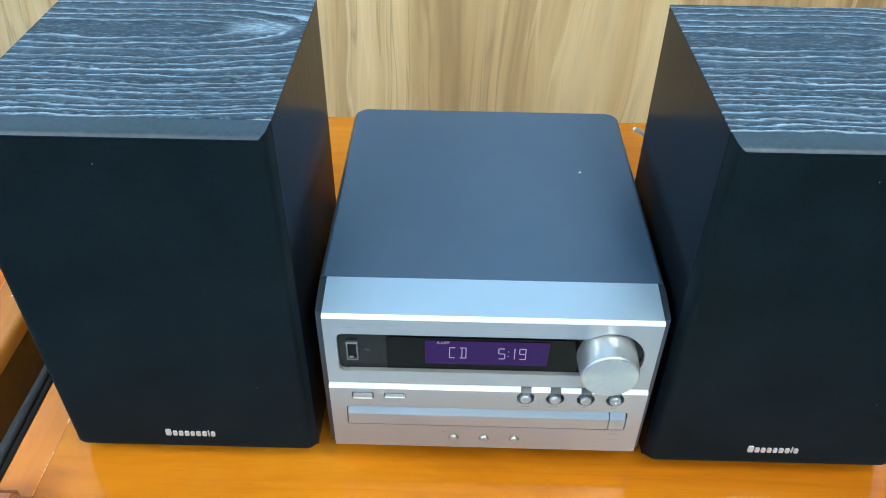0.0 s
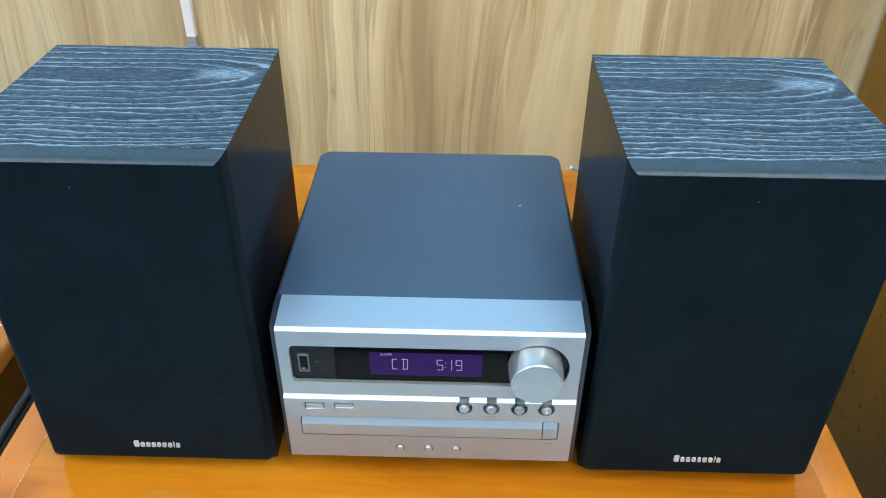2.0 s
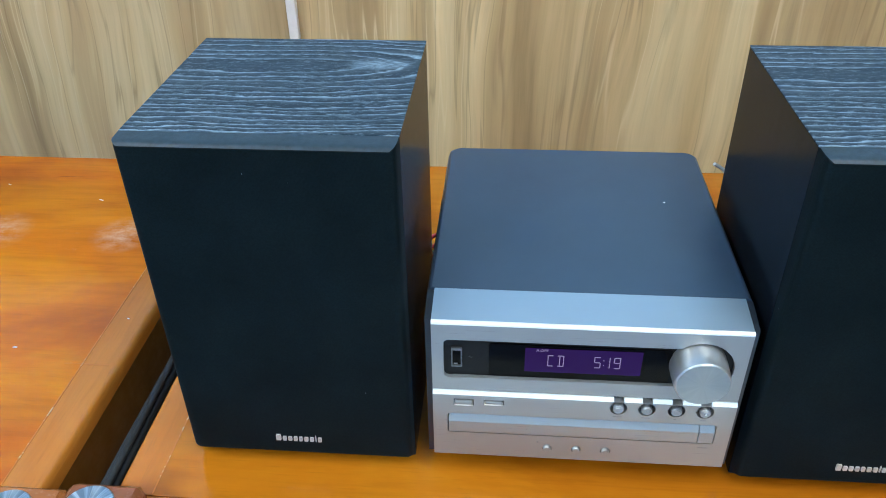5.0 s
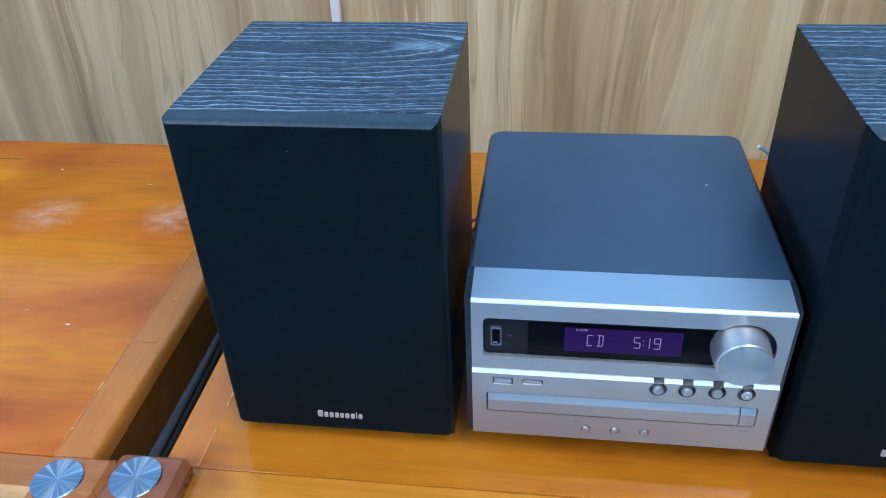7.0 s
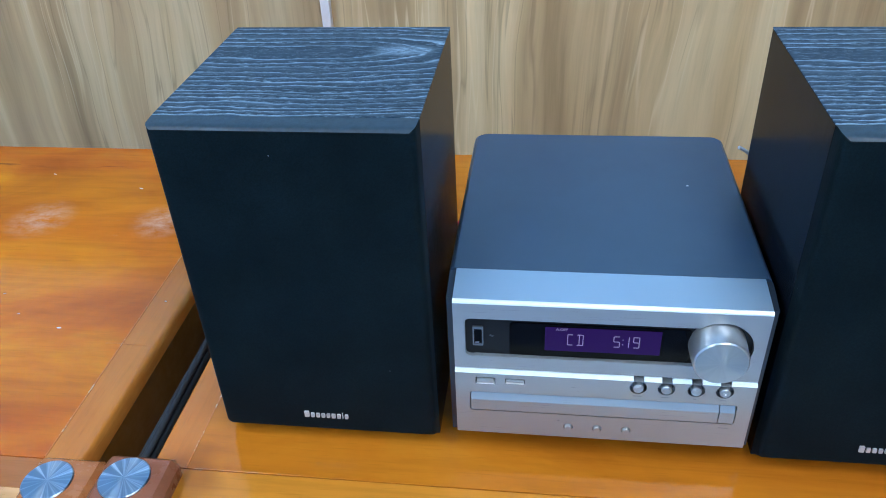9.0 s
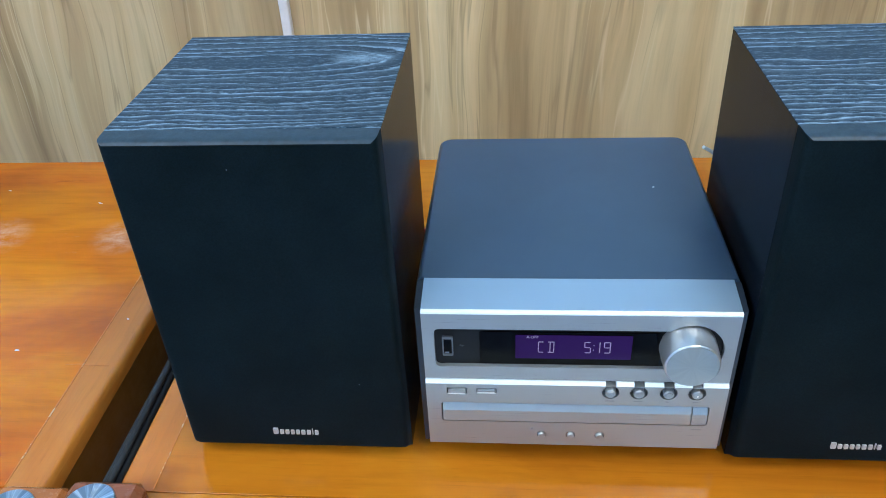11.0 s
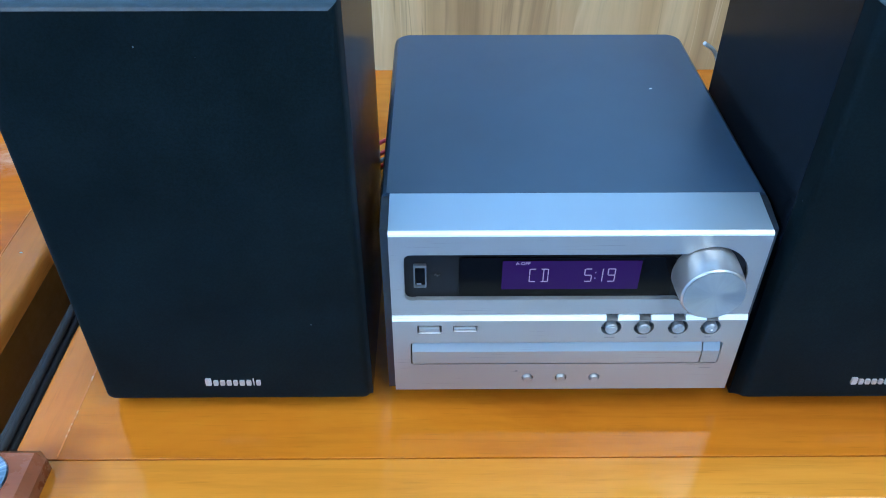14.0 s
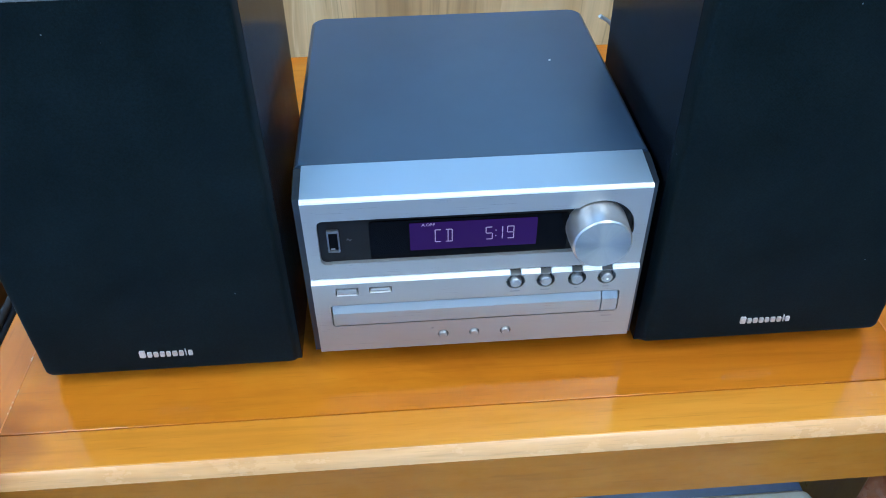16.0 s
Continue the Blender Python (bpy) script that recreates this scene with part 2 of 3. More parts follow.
M_WHITE_BOX = plain("off_white_plastic", (0.62, 0.70, 0.68), 0.35, grain=0.04, bump=0.05)
M_BADGE = plain("silver_badge", (0.62, 0.63, 0.64), 0.34, metal=0.5)
M_USB = plain("usb_shell_metal", (0.20, 0.21, 0.22), 0.3, metal=0.8)
M_FAINT = plain("faint_grey_print", (0.035, 0.037, 0.04), 0.5)
M_PRINT = plain("grey_print", (0.24, 0.25, 0.265), 0.5)
M_LAMP_FRAME = plain("white_lamp_frame", (0.8, 0.8, 0.8), 0.4)


def brushed(name, colour, rough, metal, along):
    """Silver finish with fine brush lines along one axis."""
    w = Mat(name, rough, metal, 0.5)
    lines = w.noise(w.coords(along), 60, 3, 0.6)
    cloud = w.noise(w.coords(), 14, 4, 0.6)
    col = w.mix(0.5, w.ramp(lines, [(0.3, tuple(c * 0.97 for c in colour)), (0.7, tuple(min(1, c * 1.02) for c in colour))]), w.ramp(cloud, [(0.3, tuple(c * 0.96 for c in colour)), (0.7, colour)]))
    w.colour(col)
    w.rough(w.ramp(lines, [(0.3, rough * 0.85), (0.7, rough * 1.2)]))
    w.bump(lines, 0.025, 0.0003)
    return w.m


M_SILVER = brushed("brushed_silver_panel", (0.362, 0.373, 0.380), 0.32, 0.6, (0.3, 60, 60))
# the panel's silver again, with the blue it reflects put into the colour
M_STRIP = brushed("satin_silver_blue_reflection", (0.44, 0.56, 0.645), 0.40, 0.8, (20, 60, 60))
# near-white silver: paints lamp highlights on edges, also the power button's mark
M_SILVER_BRIGHT = brushed("highlight_silver_and_mark", (0.98, 0.98, 0.98), 0.31, 0.45, (0.3, 60, 60))
M_KNOB = plain("satin_knob_metal", (0.60, 0.61, 0.62), 0.30, metal=0.8, grain=0.03)
M_SILVER_KEY = brushed("satin_silver_key", (0.33, 0.36, 0.39), 0.3, 0.6, (60, 60, 60))


def spun(name, colour, axis, lo, fine_mix, stops, turn=0.25):
    """Metal turned on a lathe: highlight rays out from the centre are painted into its colour."""
    w = Mat(name, 0.28, 1.0)
    tc = w.t.nodes.new("ShaderNodeTexCoord")
    mp = w.t.nodes.new("ShaderNodeMapping")
    mp.inputs["Rotation"].default_value = (radians(90), 0, 0) if axis == "Y" else (0, 0, 0)
    w.link(tc.outputs["Object"], mp.inputs[0])
    sep = w.t.nodes.new("ShaderNodeSeparateXYZ")
    w.link(mp.outputs[0], sep.inputs[0])
    ang = w.math("ARCTAN2", sep.outputs[1], sep.outputs[0])
    com = w.t.nodes.new("ShaderNodeCombineXYZ")
    w.link(w.math("COSINE", ang), com.inputs[0])
    w.link(w.math("SINE", ang), com.inputs[1])
    rays = w.noise(com.outputs[0], 2.6, 3, 0.7)
    fine = w.noise(com.outputs[0], 24, 2, 0.5)
    col = w.mix(fine_mix, w.ramp(rays, [(stops[0], lo), (stops[1], tuple((c + d) / 2 for c, d in zip(colour, lo))), (stops[2], colour)]), w.ramp(fine, [(0.35, 0.75), (0.6, 1.1)]), "MULTIPLY")
    w.colour(col)
    tan = w.t.nodes.new("ShaderNodeTangent")
    tan.direction_type, tan.axis = "RADIAL", axis
    w.link(tan.outputs[0], w.b.inputs["Tangent"])
    w.b.inputs["Anisotropic"].default_value = 0.95
    w.b.inputs["Anisotropic Rotation"].default_value = turn
    return w.m


M_SPUN_DISC = spun("spun_steel_disc", (0.95, 0.97, 1.0), "Z", (0.30, 0.36, 0.42), 0.18, (0.50, 0.60, 0.66))
M_SPUN_KNOB = spun("spun_silver_knob_face", (0.50, 0.51, 0.49), "Y", (0.46, 0.47, 0.455), 0.03, (0.40, 0.52, 0.64), 0.25)


def speaker_top_wood():
    """Black ash foil: grain lines run across the width, their sheen painted pale, with one arched figure behind."""
    w = Mat("black_ash_foil", 0.5, spec=0.10)
    warp = w.noise(w.coords((9, 22, 9)), 1.0, 4, 0.6)
    tc = w.t.nodes.new("ShaderNodeTexCoord")
    sep = w.t.nodes.new("ShaderNodeSeparateXYZ")
    w.link(tc.outputs["Object"], sep.inputs[0])
    across = w.math("SUBTRACT", sep.outputs[1], 0.124)
    run = w.math("MULTIPLY", w.math("MAXIMUM", w.math("SUBTRACT", sep.outputs[0], 0.004), 0.0), 0.32)
    arch = w.math("SQRT", w.math("ADD", w.math("MULTIPLY", across, across), w.math("MULTIPLY", run, run)))
    arch = w.math("ADD", arch, w.math("MULTIPLY", w.math("SUBTRACT", warp, 0.5), 0.020))
    arch = w.math("MAXIMUM", arch, 0.0)
    com = w.t.nodes.new("ShaderNodeCombineXYZ")
    w.link(arch, com.inputs[1])
    w.link(w.math("MULTIPLY", sep.outputs[0], 0.03), com.inputs[0])
    drift = w.noise(com.outputs[0], 60, 2, 0.5)
    turns = w.math("ADD", w.math("MULTIPLY", w.math("POWER", w.math("DIVIDE", arch, 0.108), 1.3), 14.0), w.math("MULTIPLY", drift, 2.0))
    fleck = w.noise(w.coords((150, 620, 300)), 1.0, 5, 0.78)
    saw = w.math("FRACT", w.math("ADD", turns, w.math("MULTIPLY", fleck, 0.62)), 0.0)
    patch = w.noise(w.coords((16, 55, 20)), 1.0, 3, 0.6)
    line = w.ramp(saw, [(0.0, 0.5), (0.06, 1.0), (0.15, 0.8), (0.24, 0.20), (0.52, 0.08), (0.75, 0.02), (0.94, 0.0), (1.0, 0.5)])
    both = w.math("MULTIPLY", line, w.math("ADD", w.math("MULTIPLY", w.ramp(fleck, [(0.40, 0.0), (0.56, 1.0)]), 0.65), 0.35))
    both = w.math("MULTIPLY", both, w.ramp(patch, [(0.34, 0.50), (0.60, 1.0)]))
    both = w.math("MULTIPLY", both, w.ramp(arch, [(0.006, 0.35), (0.013, 1.0)]))
    # pale ragged cloud where the arched figure closes
    ex = w.math("DIVIDE", w.math("SUBTRACT", sep.outputs[0], 0.058), 0.036)
    ey = w.math("DIVIDE", w.math("SUBTRACT", sep.outputs[1], 0.128), 0.017)
    cloud = w.ramp(w.math("ADD", w.math("ADD", w.math("MULTIPLY", ex, ex), w.math("MULTIPLY", ey, ey)), w.math("MULTIPLY", patch, 0.8)), [(0.35, 1.0), (1.25, 0.0)])
    cloud = w.math("MULTIPLY", cloud, w.ramp(fleck, [(0.42, 0.25), (0.56, 0.8)]))
    extra = w.math("MULTIPLY", w.ramp(fleck, [(0.51, 0.0), (0.62, 1.0)]), 0.28)
    fac = w.math("MAXIMUM", w.math("MAXIMUM", both, extra), cloud)
    # pale blue is the reflection in the open grain, put into the colour
    w.colour(w.mix(fac, (0.014, 0.031, 0.050), (0.32, 0.455, 0.575)))
    w.bump(fac, 0.25, 0.0005)
    return w.m


def speaker_side_wood():
    """Glossy black foil with faint upright grain."""
    w = Mat("black_side_foil", 0.16, spec=0.11)
    g = w.noise(w.coords((420, 420, 10)), 1.0, 4, 0.6)
    w.colour(w.ramp(g, [(0.38, (0.004, 0.007, 0.011)), (0.56, (0.006, 0.010, 0.016)), (0.72, (0.009, 0.014, 0.021))]))
    w.rough(w.ramp(g, [(0.35, 0.27), (0.60, 0.20)]))
    w.bump(g, 0.012, 0.0001)
    return w.m


def grille_cloth():
    """Black stretched cloth: fine weave, faint clouds and a few pale specks of dust."""
    w = Mat("black_grille_cloth", 0.6, spec=0.07)
    wx = w.t.nodes.new("ShaderNodeTexWave")
    wx.inputs["Scale"].default_value = 420
    wz = w.t.nodes.new("ShaderNodeTexWave")
    wz.bands_direction = "Z"
    wz.inputs["Scale"].default_value = 420
    c = w.coords()
    w.link(c, wx.inputs[0])
    w.link(c, wz.inputs[0])
    weave = w.math("MULTIPLY", wx.outputs[1], wz.outputs[1])
    cloud = w.noise(c, 16, 5, 0.6)
    col = w.ramp(cloud, [(0.3, (0.0014, 0.0050, 0.0066)), (0.7, (0.0042, 0.0102, 0.0130))])
    col = w.mix(0.6, col, w.ramp(w.noise(c, 700, 3, 0.7), [(0.35, 0.55), (0.65, 1.45)]), "MULTIPLY")
    vor = w.node("ShaderNodeTexVoronoi", Scale=55.0)
    w.link(w.coords((1, 1, 0.8), (0.013, 0, 0.02)), vor.inputs["Vector"])
    rare = w.math("GREATER_THAN", w.noise(w.coords(), 33, 2, 0.5), 0.57)
    speck = w.math("MULTIPLY", w.math("LESS_THAN", vor.outputs[0], 0.021), rare)
    w.colour(w.mix(w.math("MULTIPLY", speck, 0.35), col, (0.45, 0.5, 0.55)))
    w.bump(weave, 0.12, 0.0003)
    w.b.inputs["Sheen Weight"].default_value = 0.03
    w.b.inputs["Sheen Roughness"].default_value = 0.4
    w.b.inputs["Sheen Tint"].default_value = (0.55, 0.75, 1.0, 1)
    return w.m


M_SPK_TOP, M_SPK_SIDE, M_CLOTH = speaker_top_wood(), speaker_side_wood(), grille_cloth()


def glow(name, colour, strength, rough=0.3):
    w = Mat(name, rough)
    w.colour(tuple(c * 0.2 for c in colour))
    w.b.inputs["Emission Color"].default_value = (*colour, 1)
    w.b.inputs["Emission Strength"].default_value = strength
    w.b.inputs["Specular IOR Level"].default_value = 0.08
    return w.m


M_PURPLE = glow("lit_purple_display", (0.040, 0.012, 0.130), 0.42, 0.15)
M_DIGIT = glow("lit_lilac_segment", (0.50, 0.42, 0.72), 0.48)
M_DIFFUSER = glow("lit_lamp_diffuser", LAMP_COLOUR, LAMP_POWER)


# ---- shapes ----
def mesh_object(name, bm, material, smooth=None):
    bmesh.ops.recalc_face_normals(bm, faces=bm.faces)
    me = bpy.data.meshes.new(name)
    bm.to_mesh(me)
    bm.free()
    me.materials.append(material)
    if smooth:
        me.shade_smooth()
        me.set_sharp_from_angle(angle=radians(smooth))
    return new(name, me)


def part(name, bm, material, parent, label="", smooth=None, at=None):
    ob = mesh_object(name, bm, material, smooth)
    ob.parent = parent
    if at:
        ob.location = at
    return tagged(ob, label)


def thing(name, at, label, category, group="", kind=""):
    ob = new(name)
    ob.location = at
    ob.empty_display_size = 0.02
    return tagged(ob, label, category, group, kind)


def box(x0, x1, y0, y1, z0, z1, bevel=0.0, segments=2):
    bm = bmesh.new()
    bmesh.ops.create_cube(bm, size=1)
    bmesh.ops.transform(bm, matrix=Matrix.Translation(((x0 + x1) / 2, (y0 + y1) / 2, (z0 + z1) / 2)) @ Matrix.Diagonal((x1 - x0, y1 - y0, z1 - z0, 1)), verts=bm.verts)
    if bevel:
        bmesh.ops.bevel(bm, geom=bm.edges[:], offset=bevel, segments=segments, profile=0.5, affect="EDGES")
    return bm


def round_rect(x0, x1, z0, z1, r, n=5):
    """Points of a rectangle with round corners, anticlockwise from the lower right corner."""
    pts = []
    for cx, cz, a in ((x1 - r, z0 + r, -90), (x1 - r, z1 - r, 0), (x0 + r, z1 - r, 90), (x0 + r, z0 + r, 180)):
        for k in range(n + 1):
            b = radians(a + 90 * k / n)
            pts.append((cx + r * math.cos(b), cz + r * math.sin(b)))
    return pts


def circle(cx, cz, r, n=28):
    return [(cx + r * math.cos(2 * math.pi * k / n), cz + r * math.sin(2 * math.pi * k / n)) for k in range(n)]


def plate(outer, holes, y0, y1):
    """An upright plate with holes, its front in the plane y0 and its back in y1."""
    bm = bmesh.new()
    edges, loops = [], []
    for pts in (outer, *holes):
        vs = [bm.verts.new((x, y0, z)) for x, z in pts]
        edges += [bm.edges.new((vs[k], vs[(k + 1) % len(vs)])) for k in range(len(vs))]
        loops.append(vs)
    bmesh.ops.triangle_fill(bm, use_beauty=True, edges=edges)
    front = bm.faces[:]
    back = {}
    for vs in loops:
        for v in vs:
            back[v] = bm.verts.new((v.co.x, y1, v.co.z))
    for vs in loops:
        for k in range(len(vs)):
            a, b = vs[k], vs[(k + 1) % len(vs)]
            bm.faces.new((a, b, back[b], back[a]))
    for f in front:
        bm.faces.new([back[v] for v in reversed(f.verts)])
    return bm


def loft(rings, cap=True):
    """Skin over rings of 3D points, all of the same count."""
    bm = bmesh.new()
    rows = [[bm.verts.new(p) for p in ring] for ring in rings]
    for a, b in zip(rows, rows[1:]):
        for k in range(len(a)):
            j = (k + 1) % len(a)
            bm.faces.new((a[k], a[j], b[j], b[k]))
    if cap:
        bm.faces.new(rows[0])
        bm.faces.new(rows[-1])
    return bm


def lathe(profile, axis="Z", n=40):
    """Turn a profile of (radius, height) round an axis. On Y, the height counts towards the viewer (-y)."""
    rings = []
    for r, h in profile:
        ring = []
        for k in range(n):
            c, s = r * math.cos(2 * math.pi * k / n), r * math.sin(2 * math.pi * k / n)
            ring.append((c, s, h) if axis == "Z" else (c, -h, s))
        rings.append(ring)
    return loft(rings)


def prism(profile, x0, x1):
    """A profile of (y, z) drawn out from x0 to x1."""
    return loft([[(x0, y, z) for y, z in profile], [(x1, y, z) for y, z in profile]])


def tube(points, r, n=8, steps=6):
    """A round cable along a smooth line through the points."""
    pts = [Vector(p) for p in points]
    line = []
    for i in range(len(pts) - 1):
        p0, p1, p2, p3 = pts[max(i - 1, 0)], pts[i], pts[i + 1], pts[min(i + 2, len(pts) - 1)]
        for k in range(steps):
            t = k / steps
            line.append(0.5 * ((2 * p1) + (p2 - p0) * t + (2 * p0 - 5 * p1 + 4 * p2 - p3) * t * t + (3 * p1 - p0 - 3 * p2 + p3) * t ** 3))
    line.append(pts[-1])
    rings = []
    for i, p in enumerate(line):
        d = (line[min(i + 1, len(line) - 1)] - line[max(i - 1, 0)]).normalized()
        u = d.orthogonal().normalized() if i == 0 else (u - d * u.dot(d)).normalized()
        v = d.cross(u)
        rings.append([p + r * (math.cos(2 * math.pi * k / n) * u + math.sin(2 * math.pi * k / n) * v) for k in range(n)])
    return loft(rings)


# ---- the room ----
X0, X1, Y0, CEIL = -2.2, 1.8, -2.6, 2.7


def setting(name, bm, material, label):
    return tagged(mesh_object(name, bm, material), label, kind="structure")


setting("floor", box(X0, X1, Y0, WALL_Y, -0.1, 0), M_FLOOR, "blue-grey vinyl floor under the desks")
setting("ceiling", box(X0, X1, Y0, WALL_Y, CEIL, CEIL + 0.1), M_CEILING, "plain white painted ceiling")
setting("wall_north", box(X0, X1, WALL_Y + 0.012, WALL_Y + 0.15, 0, CEIL), M_PAINT, "pale cool painted wall above the wood panelling")
setting("wall_south", box(X0, X1, Y0 - 0.15, Y0, 0, CEIL), M_PAINT, "pale cool painted wall")
setting("wall_west", box(X0 - 0.15, X0, Y0, WALL_Y + 0.15, 0, CEIL), M_PAINT, "pale cool painted wall")
setting("wall_east", box(X1, X1 + 0.15, Y0, WALL_Y + 0.15, 0, CEIL), M_PAINT, "pale cool painted wall")
# panelling is split here so the dimmer left side can be toned down
JOINT = -0.368
setting("wall_panelling", box(JOINT + 0.0005, X1, WALL_Y, WALL_Y + 0.012, 0, PANEL_TOP), M_WALL_WOOD, "beige wood-grain laminate panelling with upright streaky grain")
setting("wall_panelling", box(X0, JOINT - 0.0005, WALL_Y, WALL_Y + 0.012, 0, PANEL_TOP), M_WALL_WOOD_DIM_LIT, "upright streaky wood-grain laminate panelling, weaker light here painted as darker tone")

trunk = thing("cable_trunking", (JOINT, WALL_Y, 0.842), "narrow pinkish-white cable trunking upright on the panelling", "trunking")
part("cover", box(-0.007, 0.007, -0.012, 0, 0.0, PANEL_TOP - 0.842, 0.002), M_TRIM, trunk)
part("end_piece", box(-0.0075, 0.0075, -0.013, 0, -0.10, 0.0, 0.002), M_TRIM_END, trunk, "grey lower end of the trunking")


def ceiling_light(x, y):
    lamp = thing("ceiling_light", (x, y, CEIL), "flat rectangular ceiling light with a lit white diffuser", "ceiling light", "ceiling lights")
    part("diffuser", box(-0.29, 0.29, -0.58, 0.58, -0.035, -0.02), M_DIFFUSER, lamp, "lit cool-white diffuser")
    for a in ((-0.31, -0.29, -0.6, 0.6), (0.29, 0.31, -0.6, 0.6), (-0.29, 0.29, -0.6, -0.58), (-0.29, 0.29, 0.58, 0.6)):
        part("frame", box(*a, -0.04, 0), M_LAMP_FRAME, lamp)


for lx, ly in ((-1.5, -0.7), (0.72, -0.7), (-1.5, -1.95), (0.72, -1.95)):
    ceiling_light(lx, ly)

cab = thing("cabinet", (0.60, 0.25, 0), "brown wooden cabinet standing beside the desk", "cabinet")
part("side_panel", box(0, 0.02, -0.75, 0.44, 0, 1.16, 0.002), M_CABINET, cab)
part("body", box(0.02, 0.5, -0.74, 0.44, 0.0, 1.15), M_CABINET, cab)


# ---- the two desks ----
FRONT, SEAM, BACK = -0.065, -0.036, 0.49


def desk(name, x0, x1, side_at, top_mat, strip_mat, label, wide=0.0305):
    """A desk: a framed top of planks, a rounded front edge painted paler for the light on it, an apron and rails.
    side_at: the sides that carry a side strip.
    """
    d = thing(name, ((x0 + x1) / 2, 0, 0), label, "desk")
    cx = (x0 + x1) / 2
    a, b = x0 - cx, x1 - cx
    inner_a = a + wide if "l" in side_at else a
    inner_b = b - wide if "r" in side_at else b
    th = 0.018
    part("top_panel", box(inner_a + 0.0001, inner_b - 0.0001, SEAM + 0.0005, BACK - 0.0216, T - th, T, 0.0003, 1), top_mat, d)
    part("back_strip", box(inner_a + 0.0001, inner_b - 0.0001, BACK - 0.0214, BACK, T - th, T - 0.0004), top_mat, d)
    part("front_strip", box(a, b, FRONT, SEAM, T - th, T - 0.0003, 0.0006, 1), strip_mat, d, "front strip of the desk top")
    for s, lo, hi in (("l", a, inner_a), ("r", inner_b, b)):
        if s in side_at:
            q, o = (1, hi) if s == "r" else (-1, lo)
            flat = hi - lo
            outline = [(o - q * flat, T - th), (o - q * flat, T - 0.0002)] + [(o - q * (0.0055 - 0.0055 * math.sin(radians(15 * k))), T - 0.0002 - 0.0075 * (1 - math.cos(radians(15 * k)))) for k in range(7)] + [(o, T - 0.0125), (o - q * 0.0012, T - 0.0130), (o - q * 0.0012, T - th)]
            part("side_strip", loft([[(x, y, z) for x, z in outline] for y in (SEAM + 0.0008, BACK)]), M_DESK_SIDE, d, smooth=50)
            at = hi if s == "l" else lo
            part("seam_filler", box(at - 0.0006, at + 0.0006, SEAM + 0.002, BACK - 0.03, T - 0.002, T + 0.0002), M_FILLER, d, "pale broken filler in the seam")
    edge = [(FRONT, T - 0.0008), (FRONT - 0.002, T - 0.0024), (FRONT - 0.0042, T - 0.0068), (FRONT - 0.005, T - 0.013), (FRONT, T - 0.0132)]
    part("front_edge", prism(edge, a, b), M_EDGE, d, "rounded front edge, light falling on it put into paler colour", smooth=50)
    part("apron", box(a, b, FRONT - 0.0046, FRONT + 0.016, T - 0.066, T - 0.0135, 0.001, 1), M_APRON, d)
    part("lower_batten", box(a + 0.05, b - 0.058, FRONT + 0.004, FRONT + 0.02, T - 0.076, T - 0.0662), M_RAIL, d, "dark batten under the apron")
    for s, lo in (("l", a + 0.004), ("r", b - 0.022)):
        part("side_rail", box(lo, lo + 0.018, FRONT + 0.02, BACK - 0.01, T - 0.12, T - th - 0.0005), M_RAIL, d)
    part("back_rail", box(a + 0.03, b - 0.03, BACK - 0.03, BACK - 0.012, T - 0.12, T - th - 0.0005), M_APRON, d)
    for lx in (a + 0.03, b - 0.075):
        part("back_leg", box(lx, lx + 0.045, BACK - 0.08, BACK - 0.032, 0, T - 0.1205, 0.002), M_WALNUT, d)
    return d


def post(desk_thing, x0, x1, top, disc_xy, wood):
    """A corner post that stands proud of the top, with a steel disc let into it."""
    cx = desk_thing.location.x
    p = part("corner_post", box(x0 - cx, x1 - cx, -0.096, -0.0365, 0, top, 0.0055, 1), wood, desk_thing, "brown wooden corner post")
    dx, dy = disc_xy
    part("steel_disc", lathe([(0.0001, -0.004), (0.0193, -0.004), (0.0193, 0.0007), (0.0186, 0.0014), (0.0001, 0.0014)], n=56), M_SPUN_DISC, p, "round spun-steel disc", at=(dx - cx, dy, top), smooth=30)


right_desk = desk("desk", -0.345, 0.333, "lr", M_DESK, M_DESK_STRIP, "orange-brown lacquered wooden desk carrying the stereo set")
left_desk = desk("desk", -1.30, -0.399, "r", M_DESK_LEFT, M_LEFT_STRIP, "reddish-orange lacquered wooden desk with scuffed top, beside the other desk", 0.0345)


# ---- stereo main unit ----
def seven_segment(ch, x, z, w, h, s):
    """Strokes of a display character as a list of rectangles (x0, x1, z0, z1)."""
    m = h / 2
    seg = {"a": (s, w - s, h - s, h), "b": (w - s, w, m + s / 2, h - s / 2), "c": (w - s, w, s / 2, m - s / 2), "d": (s, w - s, 0, s),
           "e": (0, s, s / 2, m - s / 2), "f": (0, s, m + s / 2, h - s / 2), "g": (s, w - s, m - s / 2, m + s / 2), "i": (w * 0.35, w * 0.35 + s, s, h - s)}
    used = {"5": "afgcd", "1": "bc", "9": "afgbcd", "C": "afed", "D": "abcdi"}[ch]
    return [(x + seg[k][0], x + seg[k][1], z + seg[k][2], z + seg[k][3]) for k in used]


def bars(rects, y0, y1):
    bm = bmesh.new()
    for x0, x1, z0, z1 in rects:
        m = Matrix.Translation(((x0 + x1) / 2, (y0 + y1) / 2, (z0 + z1) / 2)) @ Matrix.Diagonal((x1 - x0, y1 - y0, z1 - z0, 1))
        bmesh.ops.create_cube(bm, size=1, matrix=m)
    return bm


